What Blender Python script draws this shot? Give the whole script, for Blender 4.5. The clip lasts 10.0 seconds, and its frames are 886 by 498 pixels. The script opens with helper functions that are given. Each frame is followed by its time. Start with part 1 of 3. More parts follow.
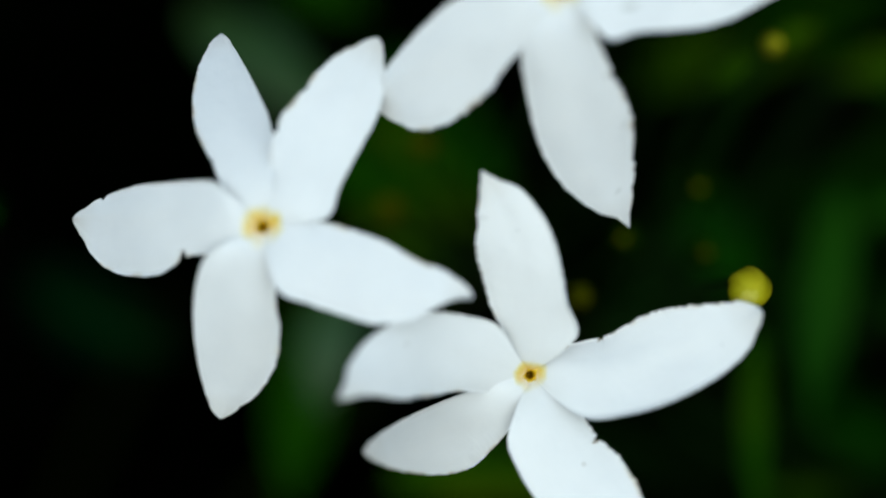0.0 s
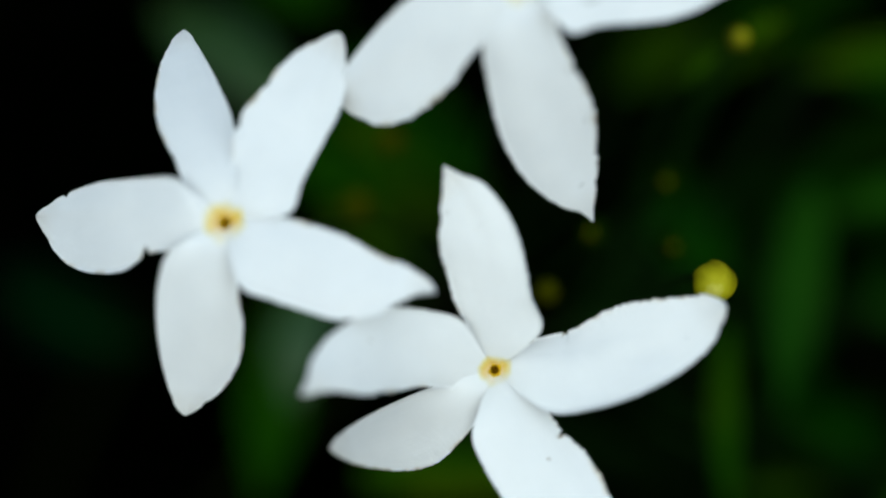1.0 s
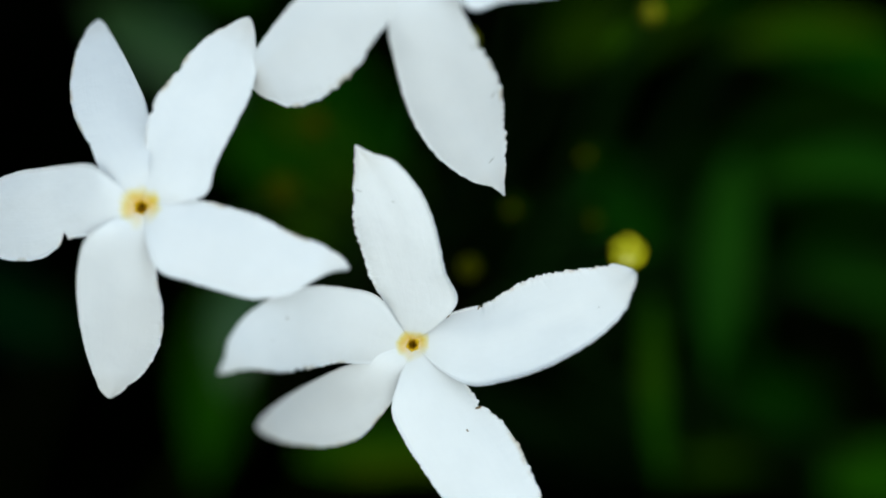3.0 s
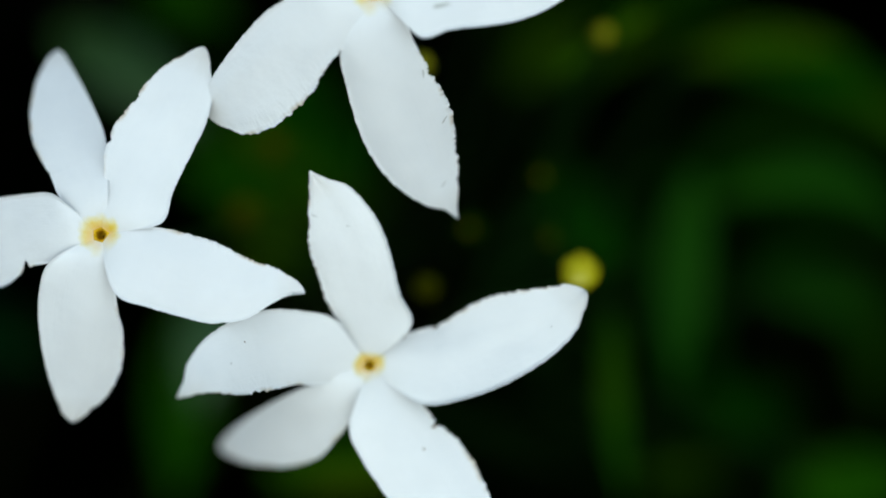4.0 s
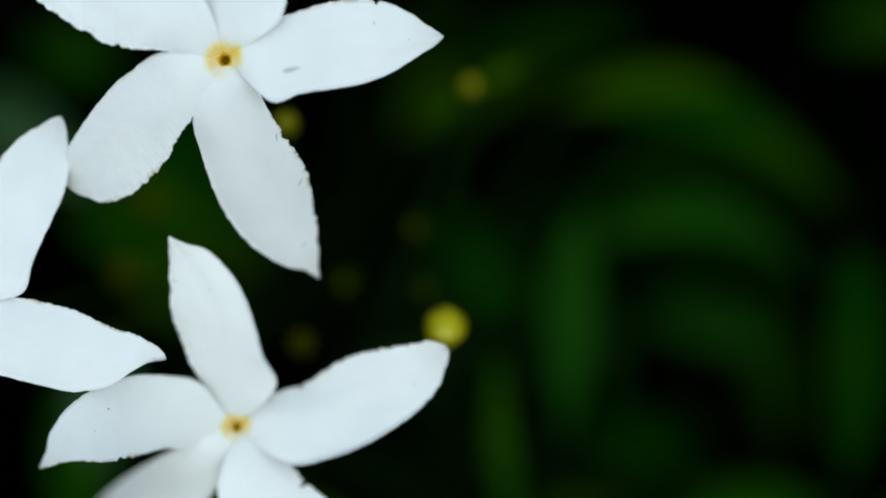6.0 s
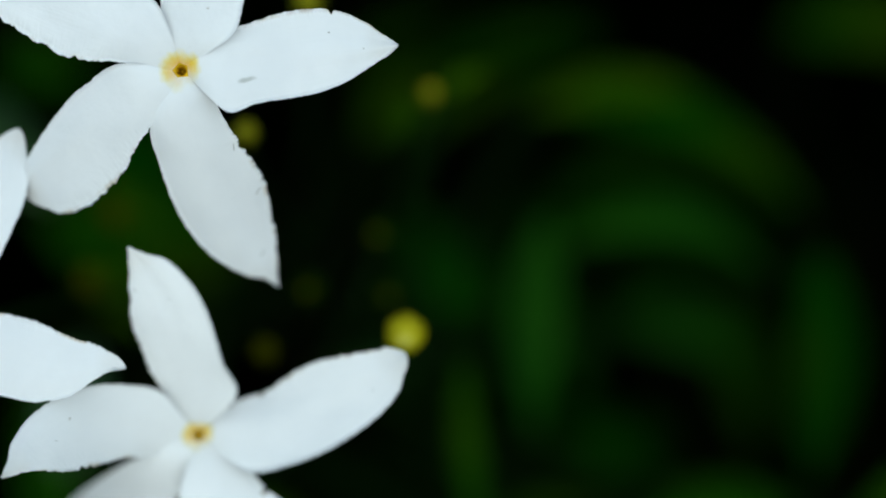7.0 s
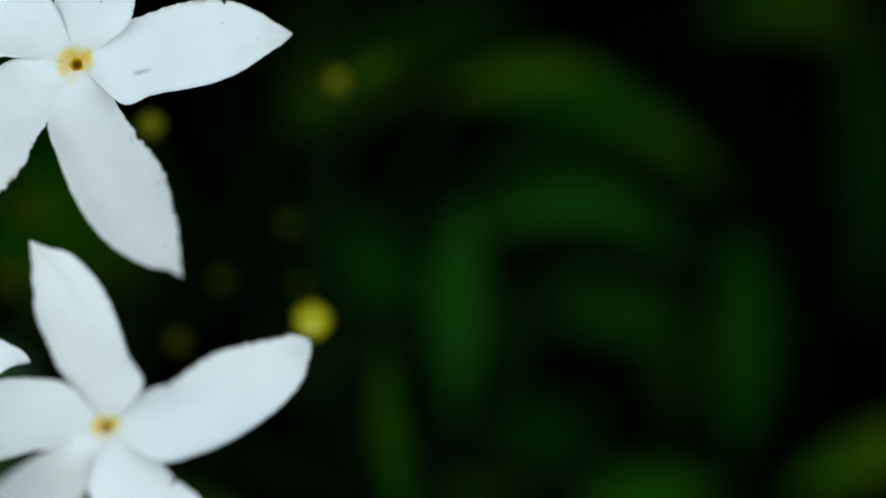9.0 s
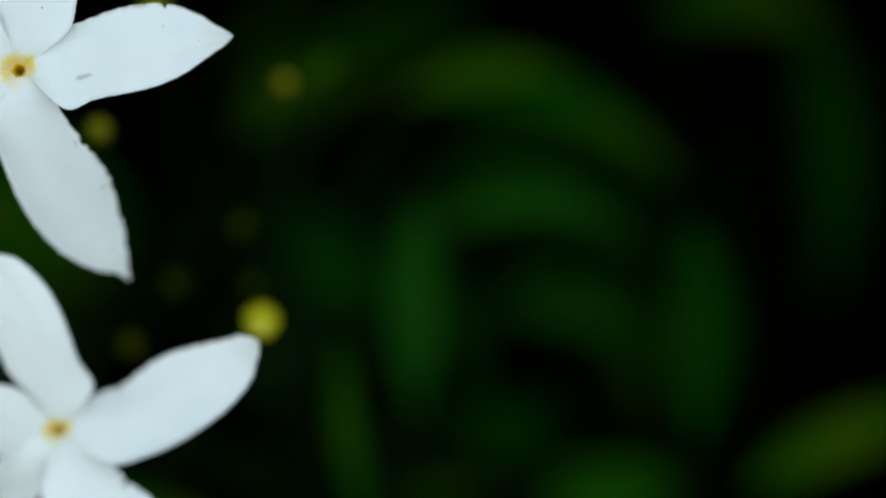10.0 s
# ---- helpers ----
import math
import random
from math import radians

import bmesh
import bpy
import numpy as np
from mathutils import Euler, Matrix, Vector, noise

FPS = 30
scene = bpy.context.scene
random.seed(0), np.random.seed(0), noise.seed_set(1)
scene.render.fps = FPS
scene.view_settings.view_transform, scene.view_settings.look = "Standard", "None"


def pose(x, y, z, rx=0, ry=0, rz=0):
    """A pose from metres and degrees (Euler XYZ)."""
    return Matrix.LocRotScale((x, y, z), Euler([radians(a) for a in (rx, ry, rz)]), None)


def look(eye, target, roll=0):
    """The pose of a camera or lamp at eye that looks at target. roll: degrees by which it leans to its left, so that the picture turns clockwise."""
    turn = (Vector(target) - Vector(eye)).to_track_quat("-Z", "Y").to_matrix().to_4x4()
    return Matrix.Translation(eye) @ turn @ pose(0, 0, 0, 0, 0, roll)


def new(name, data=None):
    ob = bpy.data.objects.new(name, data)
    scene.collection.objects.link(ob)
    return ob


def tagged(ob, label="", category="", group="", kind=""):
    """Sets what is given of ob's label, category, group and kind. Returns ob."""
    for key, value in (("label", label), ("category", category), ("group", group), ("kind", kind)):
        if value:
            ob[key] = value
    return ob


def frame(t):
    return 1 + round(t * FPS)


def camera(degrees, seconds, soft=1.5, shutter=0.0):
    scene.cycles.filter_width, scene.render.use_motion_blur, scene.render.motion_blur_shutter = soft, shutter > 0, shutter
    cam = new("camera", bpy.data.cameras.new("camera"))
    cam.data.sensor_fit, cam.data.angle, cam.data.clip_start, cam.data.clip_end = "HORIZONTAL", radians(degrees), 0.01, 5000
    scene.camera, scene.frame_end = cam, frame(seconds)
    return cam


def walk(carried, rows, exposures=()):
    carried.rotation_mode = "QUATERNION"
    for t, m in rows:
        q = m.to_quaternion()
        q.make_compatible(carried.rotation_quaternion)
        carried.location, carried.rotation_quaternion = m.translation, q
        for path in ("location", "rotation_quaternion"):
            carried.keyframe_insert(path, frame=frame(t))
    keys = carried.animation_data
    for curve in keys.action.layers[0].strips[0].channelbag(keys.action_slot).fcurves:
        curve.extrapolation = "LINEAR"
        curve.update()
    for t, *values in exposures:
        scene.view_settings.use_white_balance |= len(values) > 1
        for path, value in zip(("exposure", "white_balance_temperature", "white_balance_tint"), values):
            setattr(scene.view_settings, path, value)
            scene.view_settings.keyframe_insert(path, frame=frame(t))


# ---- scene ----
# The camera slides sideways past the blossoms, leaning slowly, and draws back a little.
FOCUS, FSTOP = 0.372, 5.3
cam = camera(14.0, 10.0, 1.9)
cam.data.dof.use_dof = True
cam.data.dof.focus_distance = FOCUS
cam.data.dof.aperture_fstop = FSTOP
# The plane of the blossoms: x to the right, y up along it, z towards the first camera.
PLANE = pose(0, 0, 0.70, 50, 0, 0)
BASE = PLANE @ pose(0, 0, 0.36)
ROWS = [
    (0.0, 0.00000, 0.00000, -0.00000, -0.00),
    (0.5, 0.00193, -0.00029, -0.00017, 0.06),
    (1.0, 0.00370, -0.00051, -0.00081, 0.32),
    (1.5, 0.00585, -0.00006, 0.00027, 0.64),
    (2.0, 0.00806, -0.00102, 0.00225, 0.95),
    (2.5, 0.01042, -0.00257, 0.00272, 1.55),
    (4.0, 0.01728, -0.00096, 0.01264, 2.76),
    (4.5, 0.02117, 0.00073, 0.01390, 3.27),
    (5.0, 0.02517, 0.00187, 0.01462, 3.70),
    (5.5, 0.02925, 0.00302, 0.01447, 4.19),
    (6.0, 0.03230, 0.00425, 0.01492, 4.53),
    (7.5, 0.03883, 0.00417, 0.01807, 5.48),
    (8.0, 0.04075, 0.00350, 0.01826, 5.85),
    (8.5, 0.04267, 0.00320, 0.01922, 6.15),
    (9.0, 0.04707, 0.00198, 0.01923, 6.57),
    (9.5, 0.04948, 0.00165, 0.02046, 7.20),
    (10.0, 0.05280, 0.00097, 0.02131, 7.73),
]
EXPOSURES = [(0.0, 0.40, 5820, -2), (2.5, 0.39, 5810, -2), (5.0, 0.335, 5750, -3), (7.5, 0.26, 5690, -4), (10.0, 0.19, 5610, -6)]
walk(cam, [(t, BASE @ pose(x, y, z, 0, 0, -lean)) for t, x, y, z, lean in ROWS], EXPOSURES)

# ---- light: a bright overcast sky ----
world = bpy.data.worlds.new("sky")
scene.world = world
world.use_nodes = True
wn = world.node_tree.nodes
sky = wn.new("ShaderNodeTexSky")
sky.sky_type = "NISHITA"
sky.sun_disc = False
sky.sun_elevation = radians(34)
sky.sun_rotation = radians(182)
sky.dust_density = 4.0
wn["Background"].inputs["Strength"].default_value = 0.075
world.node_tree.links.new(sky.outputs["Color"], wn["Background"].inputs["Color"])
sun = new("sun", bpy.data.lights.new("sun", "SUN"))
sun.data.energy = 2.0
sun.data.angle = radians(160)
sun.data.color = (1.0, 0.995, 0.985)
sun.matrix_world = look((0.05, -1.5, 1.2), (0, 0, 0.2))


# ---- materials ----
def material(name):
    m = bpy.data.materials.new(name)
    m.use_nodes = True
    return m, m.node_tree.nodes, m.node_tree.links


def ramp(nodes, stops, interpolation="LINEAR"):
    r = nodes.new("ShaderNodeValToRGB")
    r.color_ramp.interpolation = interpolation
    while len(r.color_ramp.elements) < len(stops):
        r.color_ramp.elements.new(0.5)
    for e, (at, colour) in zip(r.color_ramp.elements, stops):
        e.position = at
        e.color = (*colour, 1)
    return r


def grain(nodes, links, scale, detail=4, coords=None):
    n = nodes.new("ShaderNodeTexNoise")
    n.inputs["Scale"].default_value = scale
    n.inputs["Detail"].default_value = detail
    if coords is not None:
        links.new(coords, n.inputs["Vector"])
    return n


def calc(nodes, links, kind, a, b=None, clamp=False):
    n = nodes.new("ShaderNodeMath")
    n.operation = kind
    n.use_clamp = clamp
    for k, v in enumerate((a, b)):
        if v is None:
            continue
        if isinstance(v, (int, float)):
            n.inputs[k].default_value = v
        else:
            links.new(v, n.inputs[k])
    return n.outputs[0]


def blend(nodes, links, factor, a, b):
    n = nodes.new("ShaderNodeMix")
    n.data_type = "RGBA"
    for sock, v in ((n.inputs[0], factor), (n.inputs[6], a), (n.inputs[7], b)):
        if isinstance(v, tuple):
            sock.default_value = (*v, 1)
        elif isinstance(v, (int, float)):
            sock.default_value = v
        else:
            links.new(v, sock)
    return n.outputs[2]


def petal_material(name, reach, white, dull, smudge=None):
    """White petal: a yellow eye round the throat, faint lengthwise veins, browned nibbles along the margin."""
    m, n, l = material(name)
    p = n["Principled BSDF"]
    tc = n.new("ShaderNodeTexCoord")
    uv = n.new("ShaderNodeUVMap")
    uv.uv_map = "blade"
    sep = n.new("ShaderNodeSeparateXYZ")
    l.new(uv.outputs[0], sep.inputs[0])
    # distance from the throat, in mm, made uneven
    ln = n.new("ShaderNodeVectorMath")
    ln.operation = "LENGTH"
    l.new(tc.outputs["Object"], ln.inputs[0])
    rough = grain(n, l, 900, 3, tc.outputs["Object"])
    mm = calc(n, l, "MULTIPLY", ln.outputs["Value"], 1000)
    mm = calc(n, l, "ADD", mm, calc(n, l, "MULTIPLY", calc(n, l, "SUBTRACT", rough.outputs["Fac"], 0.5), 1.4))
    eye = ramp(n, [(0.0, (0.30, 0.15, 0.005)), (0.13, (0.78, 0.48, 0.004)), (0.25, (0.80, 0.55, 0.005)), (0.33, (0.80, 0.62, 0.05)), (0.41, (0.80, 0.73, 0.32)), (0.52, white)])
    l.new(calc(n, l, "DIVIDE", mm, reach, True), eye.inputs[0])
    # cloudy whiteness and veins
    cloud = grain(n, l, 160, 4, tc.outputs["Object"])
    patches = ramp(n, [(0.36, (0, 0, 0)), (0.66, (1, 1, 1))])
    l.new(cloud.outputs["Fac"], patches.inputs[0])
    white = blend(n, l, patches.outputs[0], eye.outputs[0], dull)
    mp = n.new("ShaderNodeMapping")
    mp.inputs["Scale"].default_value = (2.2, 26, 1)
    l.new(uv.outputs[0], mp.inputs[0])
    veins = grain(n, l, 1.6, 3, mp.outputs[0])
    white = blend(n, l, calc(n, l, "MULTIPLY", calc(n, l, "SUBTRACT", veins.outputs["Fac"], 0.5, True), 0.25), white, (0.62, 0.66, 0.68))
    # browned margin
    near = n.new("ShaderNodeMapRange")
    near.inputs[1].default_value, near.inputs[2].default_value = 0.945, 0.995
    l.new(sep.outputs[1], near.inputs[0])
    spots = grain(n, l, 420, 4, tc.outputs["Object"])
    spot = ramp(n, [(0.47, (0, 0, 0)), (0.62, (1, 1, 1))])
    l.new(spots.outputs["Fac"], spot.inputs[0])
    outer = n.new("ShaderNodeMapRange")
    outer.inputs[1].default_value, outer.inputs[2].default_value = 0.22, 0.34
    l.new(sep.outputs[0], outer.inputs[0])
    brown = calc(n, l, "MULTIPLY", calc(n, l, "MULTIPLY", near.outputs[0], outer.outputs[0]), calc(n, l, "MULTIPLY", spot.outputs[0], 0.6))
    dry = n.new("ShaderNodeMapRange")
    dry.inputs[1].default_value, dry.inputs[2].default_value, dry.inputs[4].default_value = 0.86, 1.0, 0.5
    l.new(sep.outputs[0], dry.inputs[0])
    white = blend(n, l, calc(n, l, "MULTIPLY", dry.outputs[0], spots.outputs["Fac"]), white, (0.50, 0.45, 0.36))
    colour = blend(n, l, brown, white, (0.40, 0.31, 0.15))
    if smudge:
        # a grey smudge lying slantwise on the blade, along the crease
        along, aside, long, wide, slant = smudge
        du = calc(n, l, "SUBTRACT", sep.outputs[0], along)
        dv = calc(n, l, "SUBTRACT", calc(n, l, "SUBTRACT", sep.outputs[1], aside), calc(n, l, "MULTIPLY", du, slant))
        far = calc(n, l, "ADD", calc(n, l, "POWER", calc(n, l, "ABSOLUTE", calc(n, l, "DIVIDE", du, long)), 2), calc(n, l, "POWER", calc(n, l, "ABSOLUTE", calc(n, l, "DIVIDE", dv, wide)), 2))
        far = calc(n, l, "ADD", far, calc(n, l, "MULTIPLY", calc(n, l, "SUBTRACT", rough.outputs["Fac"], 0.5), 1.6))
        grey_smudge = ramp(n, [(0.15, (0.6, 0.6, 0.6)), (1.0, (0, 0, 0))])
        l.new(far, grey_smudge.inputs[0])
        colour = blend(n, l, grey_smudge.outputs[0], colour, (0.30, 0.33, 0.30))
    l.new(colour, p.inputs["Base Color"])
    p.inputs["Roughness"].default_value = 0.62
    p.inputs["Specular IOR Level"].default_value = 0.3
    fine = grain(n, l, 2600, 3, tc.outputs["Object"])
    mottle = grain(n, l, 420, 4, tc.outputs["Object"])
    fine_height = calc(n, l, "ADD", calc(n, l, "MULTIPLY", mottle.outputs["Fac"], 2.4), calc(n, l, "MULTIPLY", fine.outputs["Fac"], 0.12))
    height = calc(n, l, "ADD", calc(n, l, "MULTIPLY", veins.outputs["Fac"], 0.35), fine_height)
    inner = n.new("ShaderNodeMapRange")
    inner.inputs[1].default_value, inner.inputs[2].default_value = 0.74, 0.98
    l.new(sep.outputs[1], inner.inputs[0])
    folds_at = n.new("ShaderNodeMapping")
    folds_at.inputs["Scale"].default_value = (46, 5, 1)
    l.new(uv.outputs[0], folds_at.inputs[0])
    folds = grain(n, l, 1.0, 2, folds_at.outputs[0])
    fold = calc(n, l, "MULTIPLY", calc(n, l, "MULTIPLY", inner.outputs[0], outer.outputs[0]), folds.outputs["Fac"])
    height = calc(n, l, "ADD", height, calc(n, l, "MULTIPLY", fold, 2.7))
    bump = n.new("ShaderNodeBump")
    bump.inputs["Strength"].default_value = 0.28
    bump.inputs["Distance"].default_value = 0.0003
    l.new(height, bump.inputs["Height"])
    l.new(bump.outputs[0], p.inputs["Normal"])
    thin = n.new("ShaderNodeBsdfTranslucent")
    l.new(colour, thin.inputs["Color"])
    mix = n.new("ShaderNodeMixShader")
    mix.inputs[0].default_value = 0.30
    l.new(p.outputs[0], mix.inputs[1])
    l.new(thin.outputs[0], mix.inputs[2])
    l.new(mix.outputs[0], n["Material Output"].inputs[0])
    return m


def leaf_material(name, dark, light, gloss, island=False, warm=(0.015, 0.034, 0.0003)):
    """Glossy evergreen leaf with yellowish patches and a midrib."""
    m, n, l = material(name)
    p = n["Principled BSDF"]
    tc = n.new("ShaderNodeTexCoord")
    if island:
        source = n.new("ShaderNodeNewGeometry").outputs["Random Per Island"]
    else:
        source = n.new("ShaderNodeObjectInfo").outputs["Random"]
    blotch = grain(n, l, 90, 4, tc.outputs["Object"])
    f = calc(n, l, "ADD", calc(n, l, "MULTIPLY", source, 0.7), calc(n, l, "MULTIPLY", blotch.outputs["Fac"], 0.3), True)
    colour = blend(n, l, f, dark, light)
    patch = grain(n, l, 45, 2, tc.outputs["Object"])
    patchy = ramp(n, [(0.48, (0, 0, 0)), (0.66, (0.85, 0.85, 0.85))])
    l.new(patch.outputs["Fac"], patchy.inputs[0])
    colour = blend(n, l, patchy.outputs[0], colour, warm)
    uv = n.new("ShaderNodeUVMap")
    uv.uv_map = "blade"
    sep = n.new("ShaderNodeSeparateXYZ")
    l.new(uv.outputs[0], sep.inputs[0])
    off = calc(n, l, "ABSOLUTE", calc(n, l, "SUBTRACT", sep.outputs[1], 0.5))
    rib = n.new("ShaderNodeMapRange")
    rib.inputs[1].default_value, rib.inputs[2].default_value, rib.inputs[3].default_value, rib.inputs[4].default_value = 0.01, 0.05, 0.6, 0.0
    l.new(off, rib.inputs[0])
    colour = blend(n, l, rib.outputs[0], colour, (0.008, 0.045, 0.002))
    l.new(colour, p.inputs["Base Color"])
    p.inputs["Roughness"].default_value = 0.5
    p.inputs["Specular IOR Level"].default_value = gloss
    bump = n.new("ShaderNodeBump")
    bump.inputs["Strength"].default_value = 0.3
    bump.inputs["Distance"].default_value = 0.0006
    fine = grain(n, l, 300, 4, tc.outputs["Object"])
    l.new(fine.outputs["Fac"], bump.inputs["Height"])
    l.new(bump.outputs[0], p.inputs["Normal"])
    return m


def plain_material(name, dark, light, scale, roughness=0.6, relief=0.0004, gloss=0.3):
    m, n, l = material(name)
    p = n["Principled BSDF"]
    tc = n.new("ShaderNodeTexCoord")
    g = grain(n, l, scale, 6, tc.outputs["Object"])
    r = ramp(n, [(0.3, dark), (0.7, light)])
    l.new(g.outputs["Fac"], r.inputs[0])
    l.new(r.outputs[0], p.inputs["Base Color"])
    p.inputs["Roughness"].default_value = roughness
    p.inputs["Specular IOR Level"].default_value = gloss
    bump = n.new("ShaderNodeBump")
    bump.inputs["Strength"].default_value = 0.5
    bump.inputs["Distance"].default_value = relief
    l.new(g.outputs["Fac"], bump.inputs["Height"])
    l.new(bump.outputs[0], p.inputs["Normal"])
    return m


def bud_material():
    """Yellow-green bud skin, paler where the furled lobes meet at the tip; the warmer rim also holds edge shading in
    its colour.
    """
    m, n, l = material("bud_skin")
    p = n["Principled BSDF"]
    tc = n.new("ShaderNodeTexCoord")
    sep = n.new("ShaderNodeSeparateXYZ")
    l.new(tc.outputs["Object"], sep.inputs[0])
    g = grain(n, l, 700, 4, tc.outputs["Object"])
    up = calc(n, l, "ADD", calc(n, l, "MULTIPLY", sep.outputs[2], 1000 / 5.0), 0.5)
    up = calc(n, l, "ADD", up, calc(n, l, "MULTIPLY", calc(n, l, "SUBTRACT", g.outputs["Fac"], 0.5), 0.12), True)
    r = ramp(n, [(0.0, (0.11, 0.10, 0.001)), (0.55, (0.17, 0.155, 0.001)), (0.78, (0.25, 0.235, 0.001)), (0.92, (0.33, 0.32, 0.006)), (0.985, (0.54, 0.52, 0.10))])
    l.new(up, r.inputs[0])
    l.new(r.outputs[0], p.inputs["Base Color"])
    p.inputs["Roughness"].default_value = 0.5
    p.inputs["Specular IOR Level"].default_value = 0.075
    return m


def throat_material(name, rim):
    """Amber hollow, brightening to yellow and then paling over the rim."""
    m, n, l = material(name)
    p = n["Principled BSDF"]
    tc = n.new("ShaderNodeTexCoord")
    sep = n.new("ShaderNodeSeparateXYZ")
    l.new(tc.outputs["Object"], sep.inputs[0])
    across = calc(n, l, "SQRT", calc(n, l, "ADD", calc(n, l, "MULTIPLY", sep.outputs[0], sep.outputs[0]), calc(n, l, "MULTIPLY", sep.outputs[1], sep.outputs[1])))
    g = grain(n, l, 950, 3, tc.outputs["Object"])
    reach = calc(n, l, "ADD", calc(n, l, "DIVIDE", across, 0.002), calc(n, l, "MULTIPLY", calc(n, l, "SUBTRACT", g.outputs["Fac"], 0.5), 0.34), True)
    r = ramp(n, [(0.17, (0.40, 0.25, 0.003)), (0.28, (0.60, 0.40, 0.005))] + rim)
    l.new(reach, r.inputs[0])
    l.new(r.outputs[0], p.inputs["Base Color"])
    p.inputs["Roughness"].default_value = 0.65
    p.inputs["Specular IOR Level"].default_value = 0.15
    return m


PETAL = petal_material("white_petal", 4.8, (0.798, 0.837, 0.866), (0.757, 0.798, 0.832))
CREAM_PETAL = petal_material("cream_petal", 3.9, (0.824, 0.858, 0.876), (0.79, 0.826, 0.846))
CREASED_PETAL = petal_material("creased_petal", 4.8, (0.798, 0.837, 0.866), (0.757, 0.798, 0.832), (0.315, 0.30, 0.055, 0.035, -0.05))
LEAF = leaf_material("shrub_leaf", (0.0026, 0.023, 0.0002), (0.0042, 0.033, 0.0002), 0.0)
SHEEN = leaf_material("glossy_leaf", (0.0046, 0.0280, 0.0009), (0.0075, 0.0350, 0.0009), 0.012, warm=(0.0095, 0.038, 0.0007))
# Waxy gloss, plus a pale sky sheen put into the base colour.
WAXY = leaf_material("sheen_toned_waxy_leaf", (0.010, 0.040, 0.010), (0.017, 0.050, 0.015), 0.25)
# Two darker leaf copies with shade put into their base colour.
SHADED = leaf_material("shade_toned_leaf", (0.0026, 0.0155, 0.0002), (0.0037, 0.0200, 0.0002), 0.0, warm=(0.0062, 0.019, 0.0002))
SHADE_GREEN = leaf_material("dark_shade_toned_leaf", (0.0016, 0.0140, 0.0002), (0.0025, 0.0175, 0.0002), 0.0, warm=(0.005, 0.0165, 0.0002))
DUSKY = leaf_material("dusky_leaf", (0.004, 0.025, 0.0003), (0.008, 0.031, 0.0003), 0.0)
# Dark bluish leaf tone; its dimness is shade kept in the colour.
TEAL = leaf_material("shade_toned_bluish_leaf", (0.0005, 0.006, 0.002), (0.0008, 0.008, 0.0025), 0.0, warm=(0.001, 0.006, 0.0015))
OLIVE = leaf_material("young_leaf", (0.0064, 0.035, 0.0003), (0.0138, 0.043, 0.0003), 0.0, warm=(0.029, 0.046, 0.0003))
# Inner leaves are coloured almost black to hold the deep shade.
DEEP = leaf_material("shade_toned_inner_leaf", (0.0003, 0.0032, 0.0001), (0.0005, 0.0048, 0.0001), 0.0, True, warm=(0.0013, 0.004, 0.0001))
BUD = bud_material()
YOUNG_TIP = plain_material("young_bud_tip", (0.17, 0.165, 0.001), (0.25, 0.24, 0.001), 900, 0.6, 0.0001, 0.1)
# Far buds are coloured much darker than the near one.
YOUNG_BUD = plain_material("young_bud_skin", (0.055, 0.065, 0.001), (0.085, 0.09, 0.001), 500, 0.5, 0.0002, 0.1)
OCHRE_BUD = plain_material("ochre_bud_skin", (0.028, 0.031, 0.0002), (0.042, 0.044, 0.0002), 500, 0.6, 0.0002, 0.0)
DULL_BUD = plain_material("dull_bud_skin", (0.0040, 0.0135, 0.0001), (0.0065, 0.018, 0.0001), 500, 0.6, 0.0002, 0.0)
THROAT = throat_material("throat", [(0.42, (0.66, 0.45, 0.008)), (0.56, (0.66, 0.50, 0.03)), (0.70, (0.64, 0.56, 0.14)), (0.84, (0.60, 0.59, 0.38))])
PALE_THROAT = throat_material("pale_throat", [(0.40, (0.60, 0.46, 0.035)), (0.50, (0.60, 0.53, 0.18)), (0.60, (0.58, 0.56, 0.32)), (0.72, (0.57, 0.57, 0.42))])
STALK = plain_material("stalk", (0.008, 0.028, 0.002), (0.016, 0.042, 0.003), 300, 0.5, 0.0003, 0.1)
PETIOLE = plain_material("petiole", (0.002, 0.012, 0.0006), (0.005, 0.019, 0.001), 300, 0.6, 0.0003, 0.05)
BARK = plain_material("bark", (0.003, 0.006, 0.001), (0.008, 0.012, 0.002), 120, 0.85, 0.001, 0.0)
SOIL = plain_material("soil", (0.008, 0.006, 0.004), (0.022, 0.017, 0.011), 18, 0.95, 0.01, 0.03)
BUD_TIP = plain_material("bud_tip", (0.060, 0.058, 0.0005), (0.085, 0.080, 0.0005), 900, 0.6, 0.0001, 0.0)
SPECK = plain_material("grey_fleck", (0.33, 0.35, 0.35), (0.50, 0.52, 0.52), 2000, 0.8, 0.0001)
BROWN = plain_material("brown_fleck", (0.08, 0.055, 0.02), (0.22, 0.16, 0.07), 1500, 0.8, 0.0001)


# ---- mesh helpers ----
def part(name, bm, mat, parent=None, label="", at=None):
    """One bmesh as one mesh object, under a thing or a part; at: its pose in its parent's space."""
    bm.normal_update()
    me = bpy.data.meshes.new(name)
    bm.to_mesh(me)
    bm.free()
    me.materials.append(mat)
    for f in me.polygons:
        f.use_smooth = True
    ob = new(name, me)
    if parent is not None:
        ob.parent = parent
    if at is not None:
        ob.matrix_local = at
    if label:
        tagged(ob, label)
    return ob


